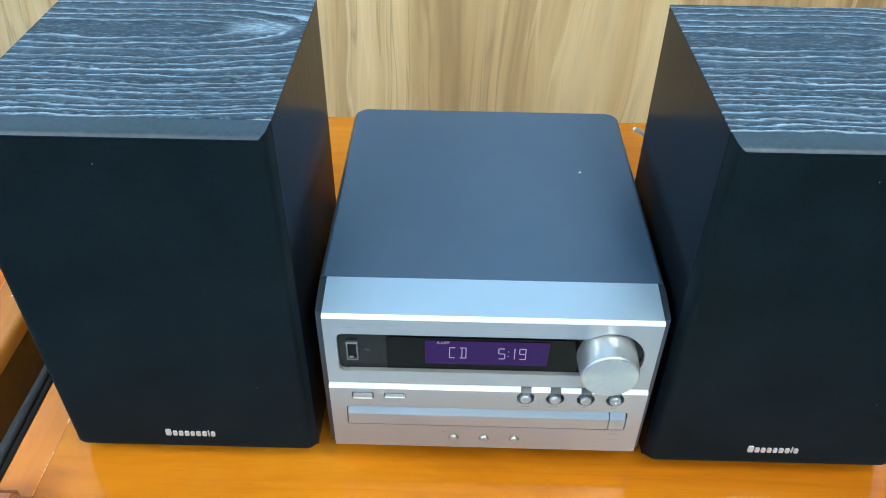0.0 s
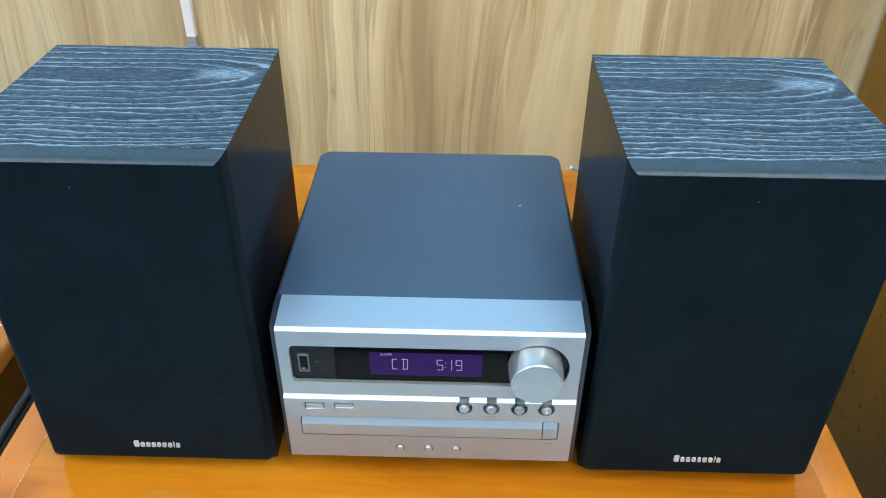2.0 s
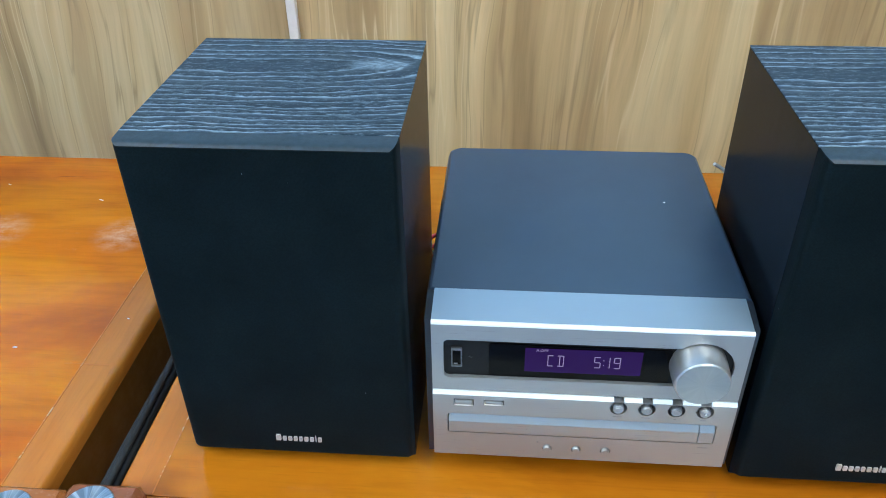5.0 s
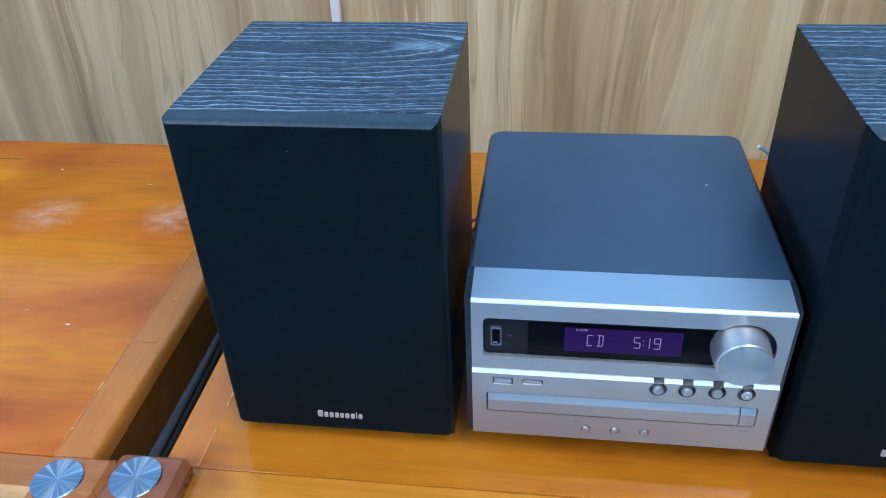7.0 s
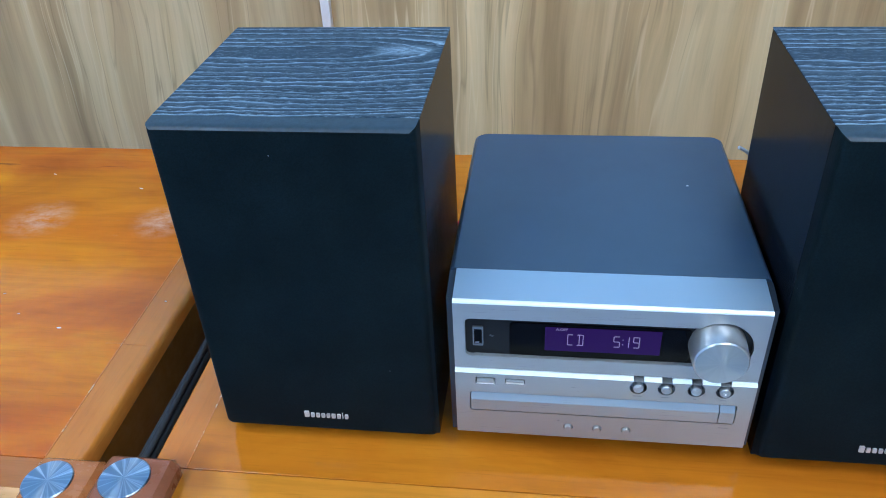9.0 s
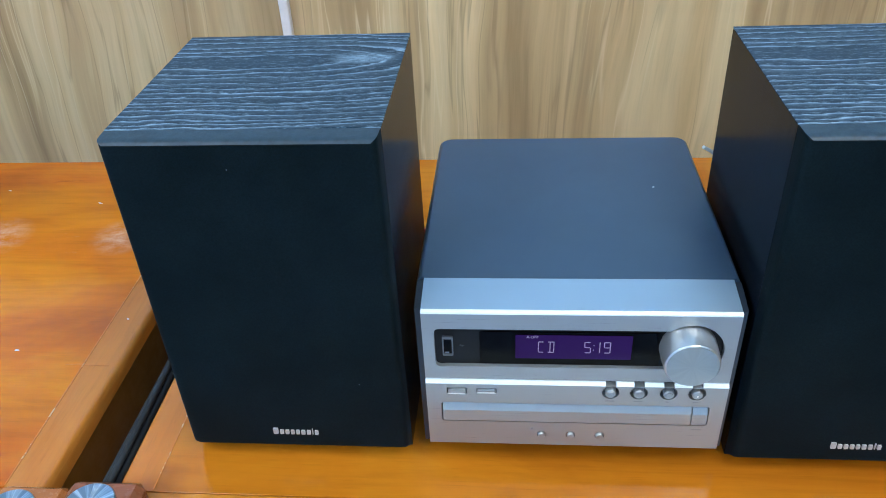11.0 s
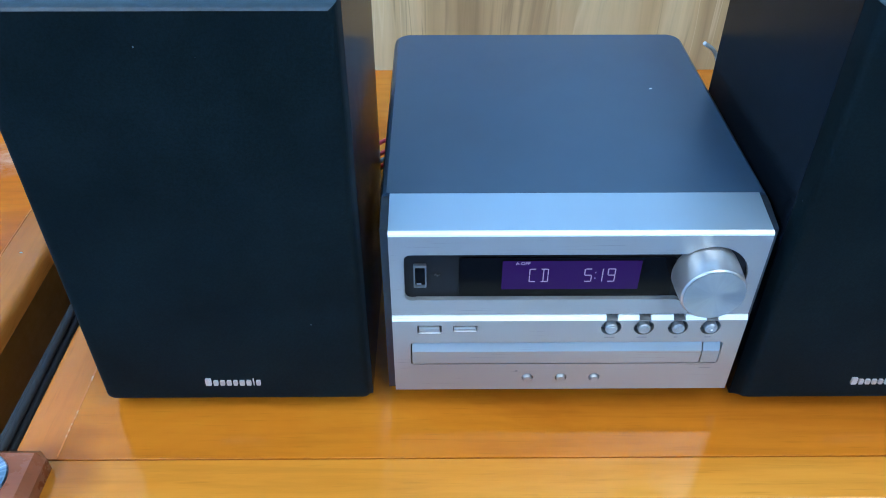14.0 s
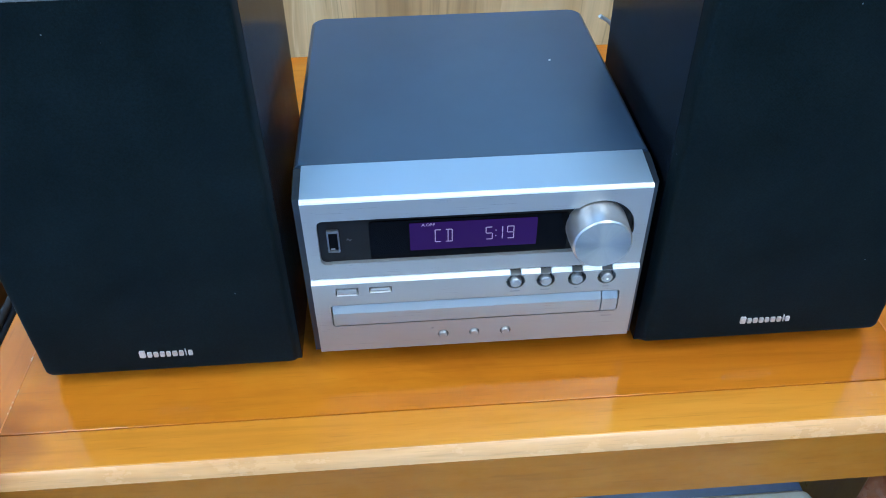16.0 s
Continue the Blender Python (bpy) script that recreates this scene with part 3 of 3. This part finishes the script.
def lettering(name, text, size, material, parent, at):
    """Built-in font turned into a mesh, upright and facing the viewer."""
    cu = bpy.data.curves.new(name, "FONT")
    cu.body, cu.size, cu.extrude, cu.resolution_u = text, size, 0.00005, 2
    tmp = bpy.data.objects.new(name, cu)
    me = bpy.data.meshes.new_from_object(tmp)
    bpy.data.objects.remove(tmp)
    me.materials.clear()
    me.materials.append(material)
    me.transform(pose(0, 0, 0, 90))
    ob = new(name, me)
    ob.parent, ob.location = parent, at
    return ob


def main_unit():
    u = thing("stereo_receiver", (0, 0, T), "silver-fronted compact stereo receiver with dark slate lid on the desk", "stereo")
    HW = 0.105
    UP = 0.002
    # lid with round rear corners, and case sides just wider than the lid
    def plan(hw, y_back, r):
        pts = [(-hw, 0.0338), (hw, 0.0338)]
        for cx, a in ((hw - r, 0), (-hw + r, 90)):
            for k in range(7):
                b = radians(a + 90 * k / 6)
                pts.append((cx + r * math.cos(b), y_back - r + r * math.sin(b)))
        return pts
    lid = loft([[(x, y, z) for x, y in plan(hw, yb, r)] for hw, yb, r, z in ((0.1109, 0.2490, 0.0115, 0.1425), (0.1106, 0.2484, 0.011, 0.1462), (0.1092, 0.2472, 0.010, 0.1500), (0.1070, 0.2452, 0.009, 0.1515))])
    part("lid", lid, M_TOP, u, "dark painted steel lid, bluish reflection from above put into its colour", smooth=25)
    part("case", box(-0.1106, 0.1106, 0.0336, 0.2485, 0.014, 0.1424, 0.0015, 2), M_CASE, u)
    cheek = [(0.0085, 0.016), (0.0335, 0.016), (0.0335, 0.1495), (0.0260, 0.1486), (0.0085, 0.1445)]
    for x0, x1 in ((-0.1098, -0.1052), (0.1052, 0.1098)):
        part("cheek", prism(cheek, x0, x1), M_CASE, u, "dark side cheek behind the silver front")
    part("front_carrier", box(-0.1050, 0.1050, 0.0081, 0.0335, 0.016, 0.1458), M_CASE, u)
    for fx in (-0.085, 0.085):
        for fy in (0.035, 0.215):
            part("foot", lathe([(0.0001, 0), (0.010, 0), (0.0115, 0.002), (0.0115, 0.0145), (0.0001, 0.0145)], n=20), M_BLACK, u, at=(fx, fy, 0))
    # upper front panel
    r, cx, cz = 0.0222, 0.0750, 0.1150
    zt, zb = 0.1320, 0.0978
    win = [(-0.093 - 0.004 * math.sin(radians(90 * k / 4)), zb + 0.004 - 0.004 * math.cos(radians(90 * k / 4))) for k in range(5)]
    win += [(-0.093 - 0.004 * math.cos(radians(90 * k / 4)), zt - 0.004 + 0.004 * math.sin(radians(90 * k / 4))) for k in range(5)]
    a1 = math.atan2(zt - cz, -math.sqrt(r * r - (zt - cz) ** 2))
    a2 = math.atan2(zb - cz, -math.sqrt(r * r - (zb - cz) ** 2))
    a2 = a2 + 2 * math.pi if a2 > a1 else a2
    win += [(cx + r * math.cos(a1 + (a2 - a1) * k / 30), cz + r * math.sin(a1 + (a2 - a1) * k / 30)) for k in range(31)]
    outer = [(-HW, 0.0866), (HW, 0.0866), (HW, 0.1448), (-HW, 0.1448)]
    part("upper_front_panel", plate(outer, [win], UP, 0.0078), M_SILVER, u)
    part("front_edge_trim", prism([(UP + 0.0026 - 0.0026 * math.sin(radians(90 - 15 * k)), 0.14485 + 0.0024 * math.sin(radians(15 * k))) for k in range(7)] + [(UP + 0.0026, 0.14485)], -HW, HW), M_SILVER_BRIGHT, u, "top edge of the front panel, highlight painted as near-white", smooth=40)
    part("top_strip", prism([(UP + 0.0027, 0.1471), (0.0336, 0.1514), (0.0336, 0.1462), (UP + 0.0027, 0.1462)], -HW, HW), M_STRIP, u, "brushed silver strip ahead of the lid, reflected blue painted in")
    # display window
    part("window_surround", plate(round_rect(-0.0985, 0.0995, 0.0945, 0.1405, 0.003), [], 0.0052, 0.0074), M_SMOKE, u, "smoky black window surround")
    part("display_glass", plate(round_rect(-0.066, 0.056, 0.0993, 0.1280, 0.002), [], 0.0042, 0.0051), M_BLACK_GLASS, u, "glossy black display window")
    part("window_lip", box(-0.0905, 0.0602, UP + 0.0001, 0.0051, zb + 0.0001, zb + 0.0005), M_SILVER, u, "silver lower lip of the display window")
    disp = part("display", plate(round_rect(-0.0415, 0.0368, 0.1050, 0.1258, 0.0003), [], 0.0036, 0.0041), M_PURPLE, u, "lit purple display")
    s, h = 0.00055, 0.0098
    for ch, x, w in (("C", -0.0262, 0.0042), ("D", -0.0200, 0.0048), ("5", 0.0050, 0.0045), ("1", 0.0112, 0.0045), ("9", 0.0182, 0.0045)):
        part("display_character", bars(seven_segment(ch, x, 0.1108, w, h, s), 0.0033, 0.0035), M_DIGIT, disp, "pale lilac lit character")
    for z in (0.1132, 0.1174):
        part("colon_dot", bars([(0.0111, 0.0117, z, z + 0.0006)], 0.0033, 0.0035), M_DIGIT, disp)
    lettering("display_mark", "A.OFF", 0.0031, M_DIGIT, disp, (-0.0342, 0.0034, 0.1235))
    # USB socket
    usb = part("usb_socket", plate(round_rect(-0.0917, -0.0844, 0.1066, 0.1234, 0.0006), [round_rect(-0.0909, -0.0852, 0.1076, 0.1214, 0.0004)], 0.0034, 0.0051), M_USB, u, "silver-framed USB socket")
    part("usb_slot", plate(round_rect(-0.0908, -0.0853, 0.1077, 0.1213, 0.0003), [], 0.0048, 0.0051), M_BLACK_GLASS, usb)
    part("usb_tongue", box(-0.0900, -0.0874, 0.0040, 0.0047, 0.1084, 0.1092), M_SILVER_KEY, usb)
    for x0, x1, z0, z1 in ((-0.0802, -0.0766, 0.1146, 0.1150), (-0.0797, -0.0787, 0.1150, 0.1158), (-0.0786, -0.0776, 0.1138, 0.1146)):
        part("socket_mark", box(x0, x1, 0.0050, 0.0053, z0, z1), M_FAINT, u, "small grey printed socket mark")
    # volume knob
    knob = part("volume_knob", lathe([(0.0001, -0.0052), (0.0188, -0.0052), (0.0188, 0.0020), (0.0182, 0.0130), (0.0178, 0.0146), (0.0170, 0.0153), (0.0001, 0.0153)], "Y", 56), M_KNOB, u, "round silver volume knob", smooth=30, at=(0.0734, 0, 0.1172))
    part("knob_face", lathe([(0.0001, 0.0), (0.0168, 0.0), (0.0168, 0.0004), (0.0001, 0.0004)], "Y", 56), M_SPUN_KNOB, knob, "spun-silver knob face", at=(0, -0.0154, 0))
    # lower front panel
    drawer_hole = round_rect(-0.0947, 0.0947, 0.0458, 0.0648, 0.0022)
    keys = ((-0.0902, -0.0758, 0.0735, 0.0795), (-0.0690, -0.0545, 0.0748, 0.0792))
    rounds = (0.0250, 0.0445, 0.0648, 0.0842)
    dots = (-0.0220, -0.0010, 0.0200)
    holes = [drawer_hole] + [round_rect(*k, 0.0006) for k in keys] + [circle(x, 0.0333, 0.0036, 20) for x in dots]
    for x in rounds:
        arc = [(x + 0.0060 * math.cos(radians(b)), 0.0772 + 0.0060 * math.sin(radians(b))) for b in range(125, 416, 10)]
        holes.append(arc + [(x + 0.0036, 0.0826), (x - 0.0036, 0.0826)])
    outer = [(-HW, 0.0225), (HW, 0.0225), (HW, 0.0830), (-HW, 0.0830)]
    part("lower_front_panel", plate(outer, holes, 0.0, 0.0072), M_SILVER, u)
    xs = [-HW] + [v for x in rounds for v in (x - 0.0036, x + 0.0036)] + [HW]
    for k in range(0, len(xs), 2):
        part("ledge_trim", prism([(0.0, 0.08305), (0.0018, 0.0858), (0.0072, 0.0864), (0.0072, 0.08305)], xs[k], xs[k + 1]), M_SILVER_BRIGHT, u, "ledge between the two front panels, highlight painted as near-white")
    part("panel_backing", box(-0.1045, 0.1045, 0.0060, 0.0079, 0.0235, 0.0862), M_BLACK, u, "black backing behind the buttons")
    for x, pw in zip(rounds, (0.0062, 0.0062, 0.0022, 0.0040)):
        part("button_well", lathe([(0.0001, 0), (0.0059, 0), (0.0059, 0.0008), (0.0001, 0.0008)], "Y", 24), M_WELL, u, "dark grey button well", at=(x, 0.0058, 0.0772))
        part("printed_caption", box(x - pw / 2, x + pw / 2, -0.00008, 0.0005, 0.0686, 0.0694), M_PRINT, u, "tiny grey printed caption")
        key = part("round_button", lathe([(0.0001, -0.0059), (0.0038, -0.0059), (0.0038, 0.0012), (0.0033, 0.0019), (0.0001, 0.0019)], "Y", 24), M_SILVER_KEY, u, "small round silver button", smooth=30, at=(x, 0, 0.0772))
        part("cap", lathe([(0.0001, 0), (0.0026, 0), (0.0024, 0.0004), (0.0001, 0.0004)], "Y", 20), M_SILVER_KEY, key, at=(0, -0.0019, 0))
    part("power_mark", lathe([(0.0001, 0), (0.0007, 0), (0.0007, 0.0003), (0.0001, 0.0003)], "Y", 12), M_SILVER_BRIGHT, u, "tiny bright mark on the power button", at=(rounds[3], -0.0023, 0.0772))
    part("printed_caption", box(0.0845, 0.0915, -0.00008, 0.0005, 0.0414, 0.0421), M_PRINT, u, "tiny grey printed caption")
    part("sensor_dot", lathe([(0.0001, 0), (0.0008, 0), (0.0008, 0.0003), (0.0001, 0.0003)], "Y", 12), M_PRINT, u, "tiny dark dot", at=(-0.0292, 0.0001, 0.0395))
    for k in keys:
        part("flat_button", box(k[0] + 0.0009, k[1] - 0.0009, -0.0010, 0.0059, k[2] + 0.0012, k[3] - 0.0008, 0.0008, 2), M_SILVER, u, "small flat silver button")
        # highlight line below the button, added as a near-white strip
        part("button_highlight", box(k[0] + 0.0006, k[1] - 0.0006, -0.0008, 0.0058, k[2] + 0.0001, k[2] + 0.0009), M_SILVER_BRIGHT, u, "added strip painting the highlight under the flat button")
    for x in dots:
        part("dot_button", lathe([(0.0001, -0.0059), (0.0029, -0.0059), (0.0029, 0.0006), (0.0022, 0.0015), (0.0001, 0.0018)], "Y", 20), M_SILVER, u, "tiny round silver button", smooth=40, at=(x, 0, 0.0333))
    face = [(0.0059, 0.0472), (-0.0006, 0.0472), (-0.0010, 0.0478), (-0.0010, 0.0580), (0.0016, 0.0630), (0.0059, 0.0636)]
    part("disc_tray", prism(face, -0.0937, 0.0826), M_SILVER, u, "silver disc tray front with a sloped upper edge")
    part("tray_button", prism(face, 0.0833, 0.0937), M_SILVER_KEY, u, "silver tray-open button")
    return u


main_unit()


# ---- loudspeakers ----
def loudspeaker():
    s = thing("loudspeaker", (-0.2068, 0, T), "black wood-grain bookshelf loudspeaker with cloth grille on the desk", "loudspeaker", "pair of loudspeakers")
    HWS, Z0, Z1, YB, YF = 0.0855, 0.0004, 0.2755, 0.178, 0.016
    part("top_panel", box(-HWS, HWS, YF, YB, Z1 - 0.0010, Z1, 0.0003, 1), M_SPK_TOP, s, "black ash-grain top, sheen of its grain painted as pale lines")
    part("body", box(-HWS + 0.0002, HWS - 0.0002, YF + 0.0002, YB - 0.0002, Z0, Z1 - 0.0011, 0.0004, 1), M_SPK_SIDE, s, "glossy black foil sides")
    def ring(y, side, top, low, r):
        hw, z0, z1, pts = HWS - side, Z0 + 0.0014 + low, Z1 - top, []
        low_r = 0.6 * r + 0.2 * low
        for cx, cz, q, a in ((-hw + low_r, z0 + low_r, low_r, 180), (hw - low_r, z0 + low_r, low_r, 270), (hw - 0.4 * r, z1 - 0.4 * r, 0.4 * r, 0), (-hw + 0.4 * r, z1 - 0.4 * r, 0.4 * r, 90)):
            pts += [(cx + q * math.cos(radians(a + 15 * k)), y, cz + q * math.sin(radians(a + 15 * k))) for k in range(7)]
        return pts
    cloth = [(0.0157, 0.0002, 0.0006, -0.0010, 0.0012), (0.0120, 0.0004, 0.0007, 0.0030, 0.0020), (0.0065, 0.0007, 0.0008, 0.0078, 0.0028), (0.0040, 0.0011, 0.0010, 0.0094, 0.0034), (0.0022, 0.0019, 0.0016, 0.0112, 0.0040),
             (0.0013, 0.0030, 0.0026, 0.0124, 0.0044), (0.0009, 0.0045, 0.0040, 0.0138, 0.0046), (0.0010, 0.0070, 0.0064, 0.0160, 0.0046), (0.0017, 0.0170, 0.0170, 0.0260, 0.0040)]
    part("grille", loft([ring(*r) for r in cloth]), M_CLOTH, s, "black cloth grille with rounded edges", smooth=60)
    # added skin over the grille's top that carries the light falling on it
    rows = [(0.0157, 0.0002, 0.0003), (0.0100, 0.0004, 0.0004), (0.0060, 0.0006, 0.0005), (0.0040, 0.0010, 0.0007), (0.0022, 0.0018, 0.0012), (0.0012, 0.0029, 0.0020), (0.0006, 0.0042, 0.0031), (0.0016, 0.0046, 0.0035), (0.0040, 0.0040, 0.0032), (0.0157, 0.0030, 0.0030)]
    part("grille_toplit_edge", loft([[(q * (HWS - side), y, Z1 - top) for y, side, top in rows] for q in (-1, 1)]), M_GRILLE_TOPLIT, s, "top of the grille, light from above put into paler colour", smooth=45)
    # the maker's mark, as small plain silver shapes in a row
    x = -0.0185
    for w, h in ((0.0042, 0.0062), (0.0034, 0.0044), (0.0034, 0.0044), (0.0034, 0.0044), (0.0031, 0.0044), (0.0036, 0.0044), (0.0034, 0.0044), (0.0011, 0.0062), (0.0032, 0.0044)):
        part("badge_mark", plate(round_rect(x + 0.0003, x + w - 0.0003, 0.0264, 0.0264 + h * 0.92, 0.0005, 2), [], 0.0004, 0.0024), M_BADGE, s, "small silver maker's mark")
        x += w + 0.0008
    return s


left_speaker = loudspeaker()
right_speaker = copy_thing(left_speaker, pose(0.2020, -0.0015, T))


# ---- cables and wires ----
rail = thing("cable_ledge", (-0.37, 0.2, 0), "dark wooden ledge in the gap between the desks", "ledge")
part("board", box(0.0005, 0.0245, -0.232, 0.285, T - 0.06, T - 0.0235), M_RAIL, rail)
for k, (x, r, mat, z) in enumerate(((-0.3655, 0.0040, M_CABLE_GREY, 0.0), (-0.3570, 0.0036, M_CABLE, 0.0), (-0.3495, 0.0034, M_CABLE, 0.0), (-0.3612, 0.0030, M_CABLE_GREY, 0.0058))):
    c = tube([(x + 0.0012 * math.sin(3.1 * k + 7 * y), y, T - 0.0235 + r + z) for y in (-0.03, 0.05, 0.14, 0.23, 0.32, 0.41, 0.48)], r, 10)
    tagged(mesh_object("cable", c, mat, 60), "dark rubber-sheathed cable lying in the gap between the desks", "cable", "cables in the desk gap")

for mat, dz, dx, dy in ((M_RED, 0.008, 0.0, 0.004), (M_RED, 0.0, 0.001, 0.0), (M_WHITE_WIRE, -0.005, 0.002, -0.002), (M_RED, -0.010, 0.0, -0.005), (M_CABLE, -0.018, -0.005, 0.0)):
    w = tube([(-0.152 + dx, 0.1765, T + 0.049 + dz), (-0.142 + dx, 0.205 + dy, T + 0.051 + dz), (-0.130 + dx, 0.238 + dy, T + 0.046 + dz), (-0.119 + dx, 0.254 + dy, T + 0.043 + dz), (-0.105 + dx, 0.266, T + 0.042 + dz), (-0.085 + dx, 0.2475, T + 0.05 + dz)], 0.0018, 8)
    tagged(mesh_object("speaker_wire", w, mat, 60), {M_RED: "thin red speaker wire looping from loudspeaker to receiver", M_CABLE: "thin black speaker wire looping from loudspeaker to receiver"}.get(mat, "thin white speaker wire looping from loudspeaker to receiver"), "wire", "speaker wires")
w = tube([(0.06, 0.2475, T + 0.06), (0.085, 0.275, T + 0.04), (0.125, 0.27, T + 0.06), (0.142, 0.225, T + 0.11), (0.128, 0.206, T + 0.152), (0.1145, 0.199, T + 0.1655)], 0.0015, 8)
tagged(mesh_object("aerial_wire", w, M_WHITE_WIRE, 60), "thin white aerial wire rising behind the loudspeaker", "wire")

# ---- below the desk ----
bin_box = thing("storage_box", (0.03, -0.16, 0), "off-white plastic storage box with rounded lid under the desk", "storage box")
part("body", box(-0.235, 0.235, -0.13, 0.13, 0, 0.555, 0.012, 3), M_WHITE_BOX, bin_box)
part("lid", box(-0.255, 0.255, -0.147, 0.147, 0.556, 0.588, 0.010, 3), M_WHITE_BOX, bin_box, "off-white rounded lid")

# ---- corner posts ----
post(right_desk, -0.373, -0.315, 0.7655, (-0.3488, -0.0615), M_WALNUT)
post(right_desk, 0.303, 0.361, 0.7655, (0.336, -0.0615), M_WALNUT)
post(left_desk, -0.433, -0.3755, 0.7575, (-0.4125, -0.0630), M_POST_ORANGE)

# ---- crumbs and specks ----
for k, (x, y, z, a) in enumerate(((-0.507, 0.119, T, 0.0024), (-0.544, 0.384, T, 0.0030), (-0.677, 0.415, T, 0.0026), (-0.418, 0.166, T, 0.0016), (-0.560, 0.137, T, 0.0014), (-0.594, 0.167, T, 0.0014), (0.069, 0.157, T + 0.1515, 0.0012))):
    crumb = loft([[(x + a * (0.5 + 0.5 * h) * math.cos(v + k) * (1.0 if a < 0.002 else 1.2), y + 0.45 * a * (0.5 + 0.5 * h) * math.sin(v), z + (1 - h) * 0.0006) for v in (0, 1.1, 2.0, 3.3, 4.4, 5.3)] for h in (1.0, 0.0)])
    tagged(mesh_object("crumb", crumb, M_WHITE_WIRE), "tiny pale crumb lying on the surface", "crumb", "crumbs")
scratch = tube([(-0.450, 0.1006, T + 0.0001), (-0.436, 0.1014, T + 0.0001), (-0.422, 0.1004, T + 0.0001), (-0.408, 0.1010, T + 0.0001)], 0.0003, 6)
tagged(mesh_object("scratch", scratch, M_FILLER), "thin pale scratch across the desk top", "scratch")
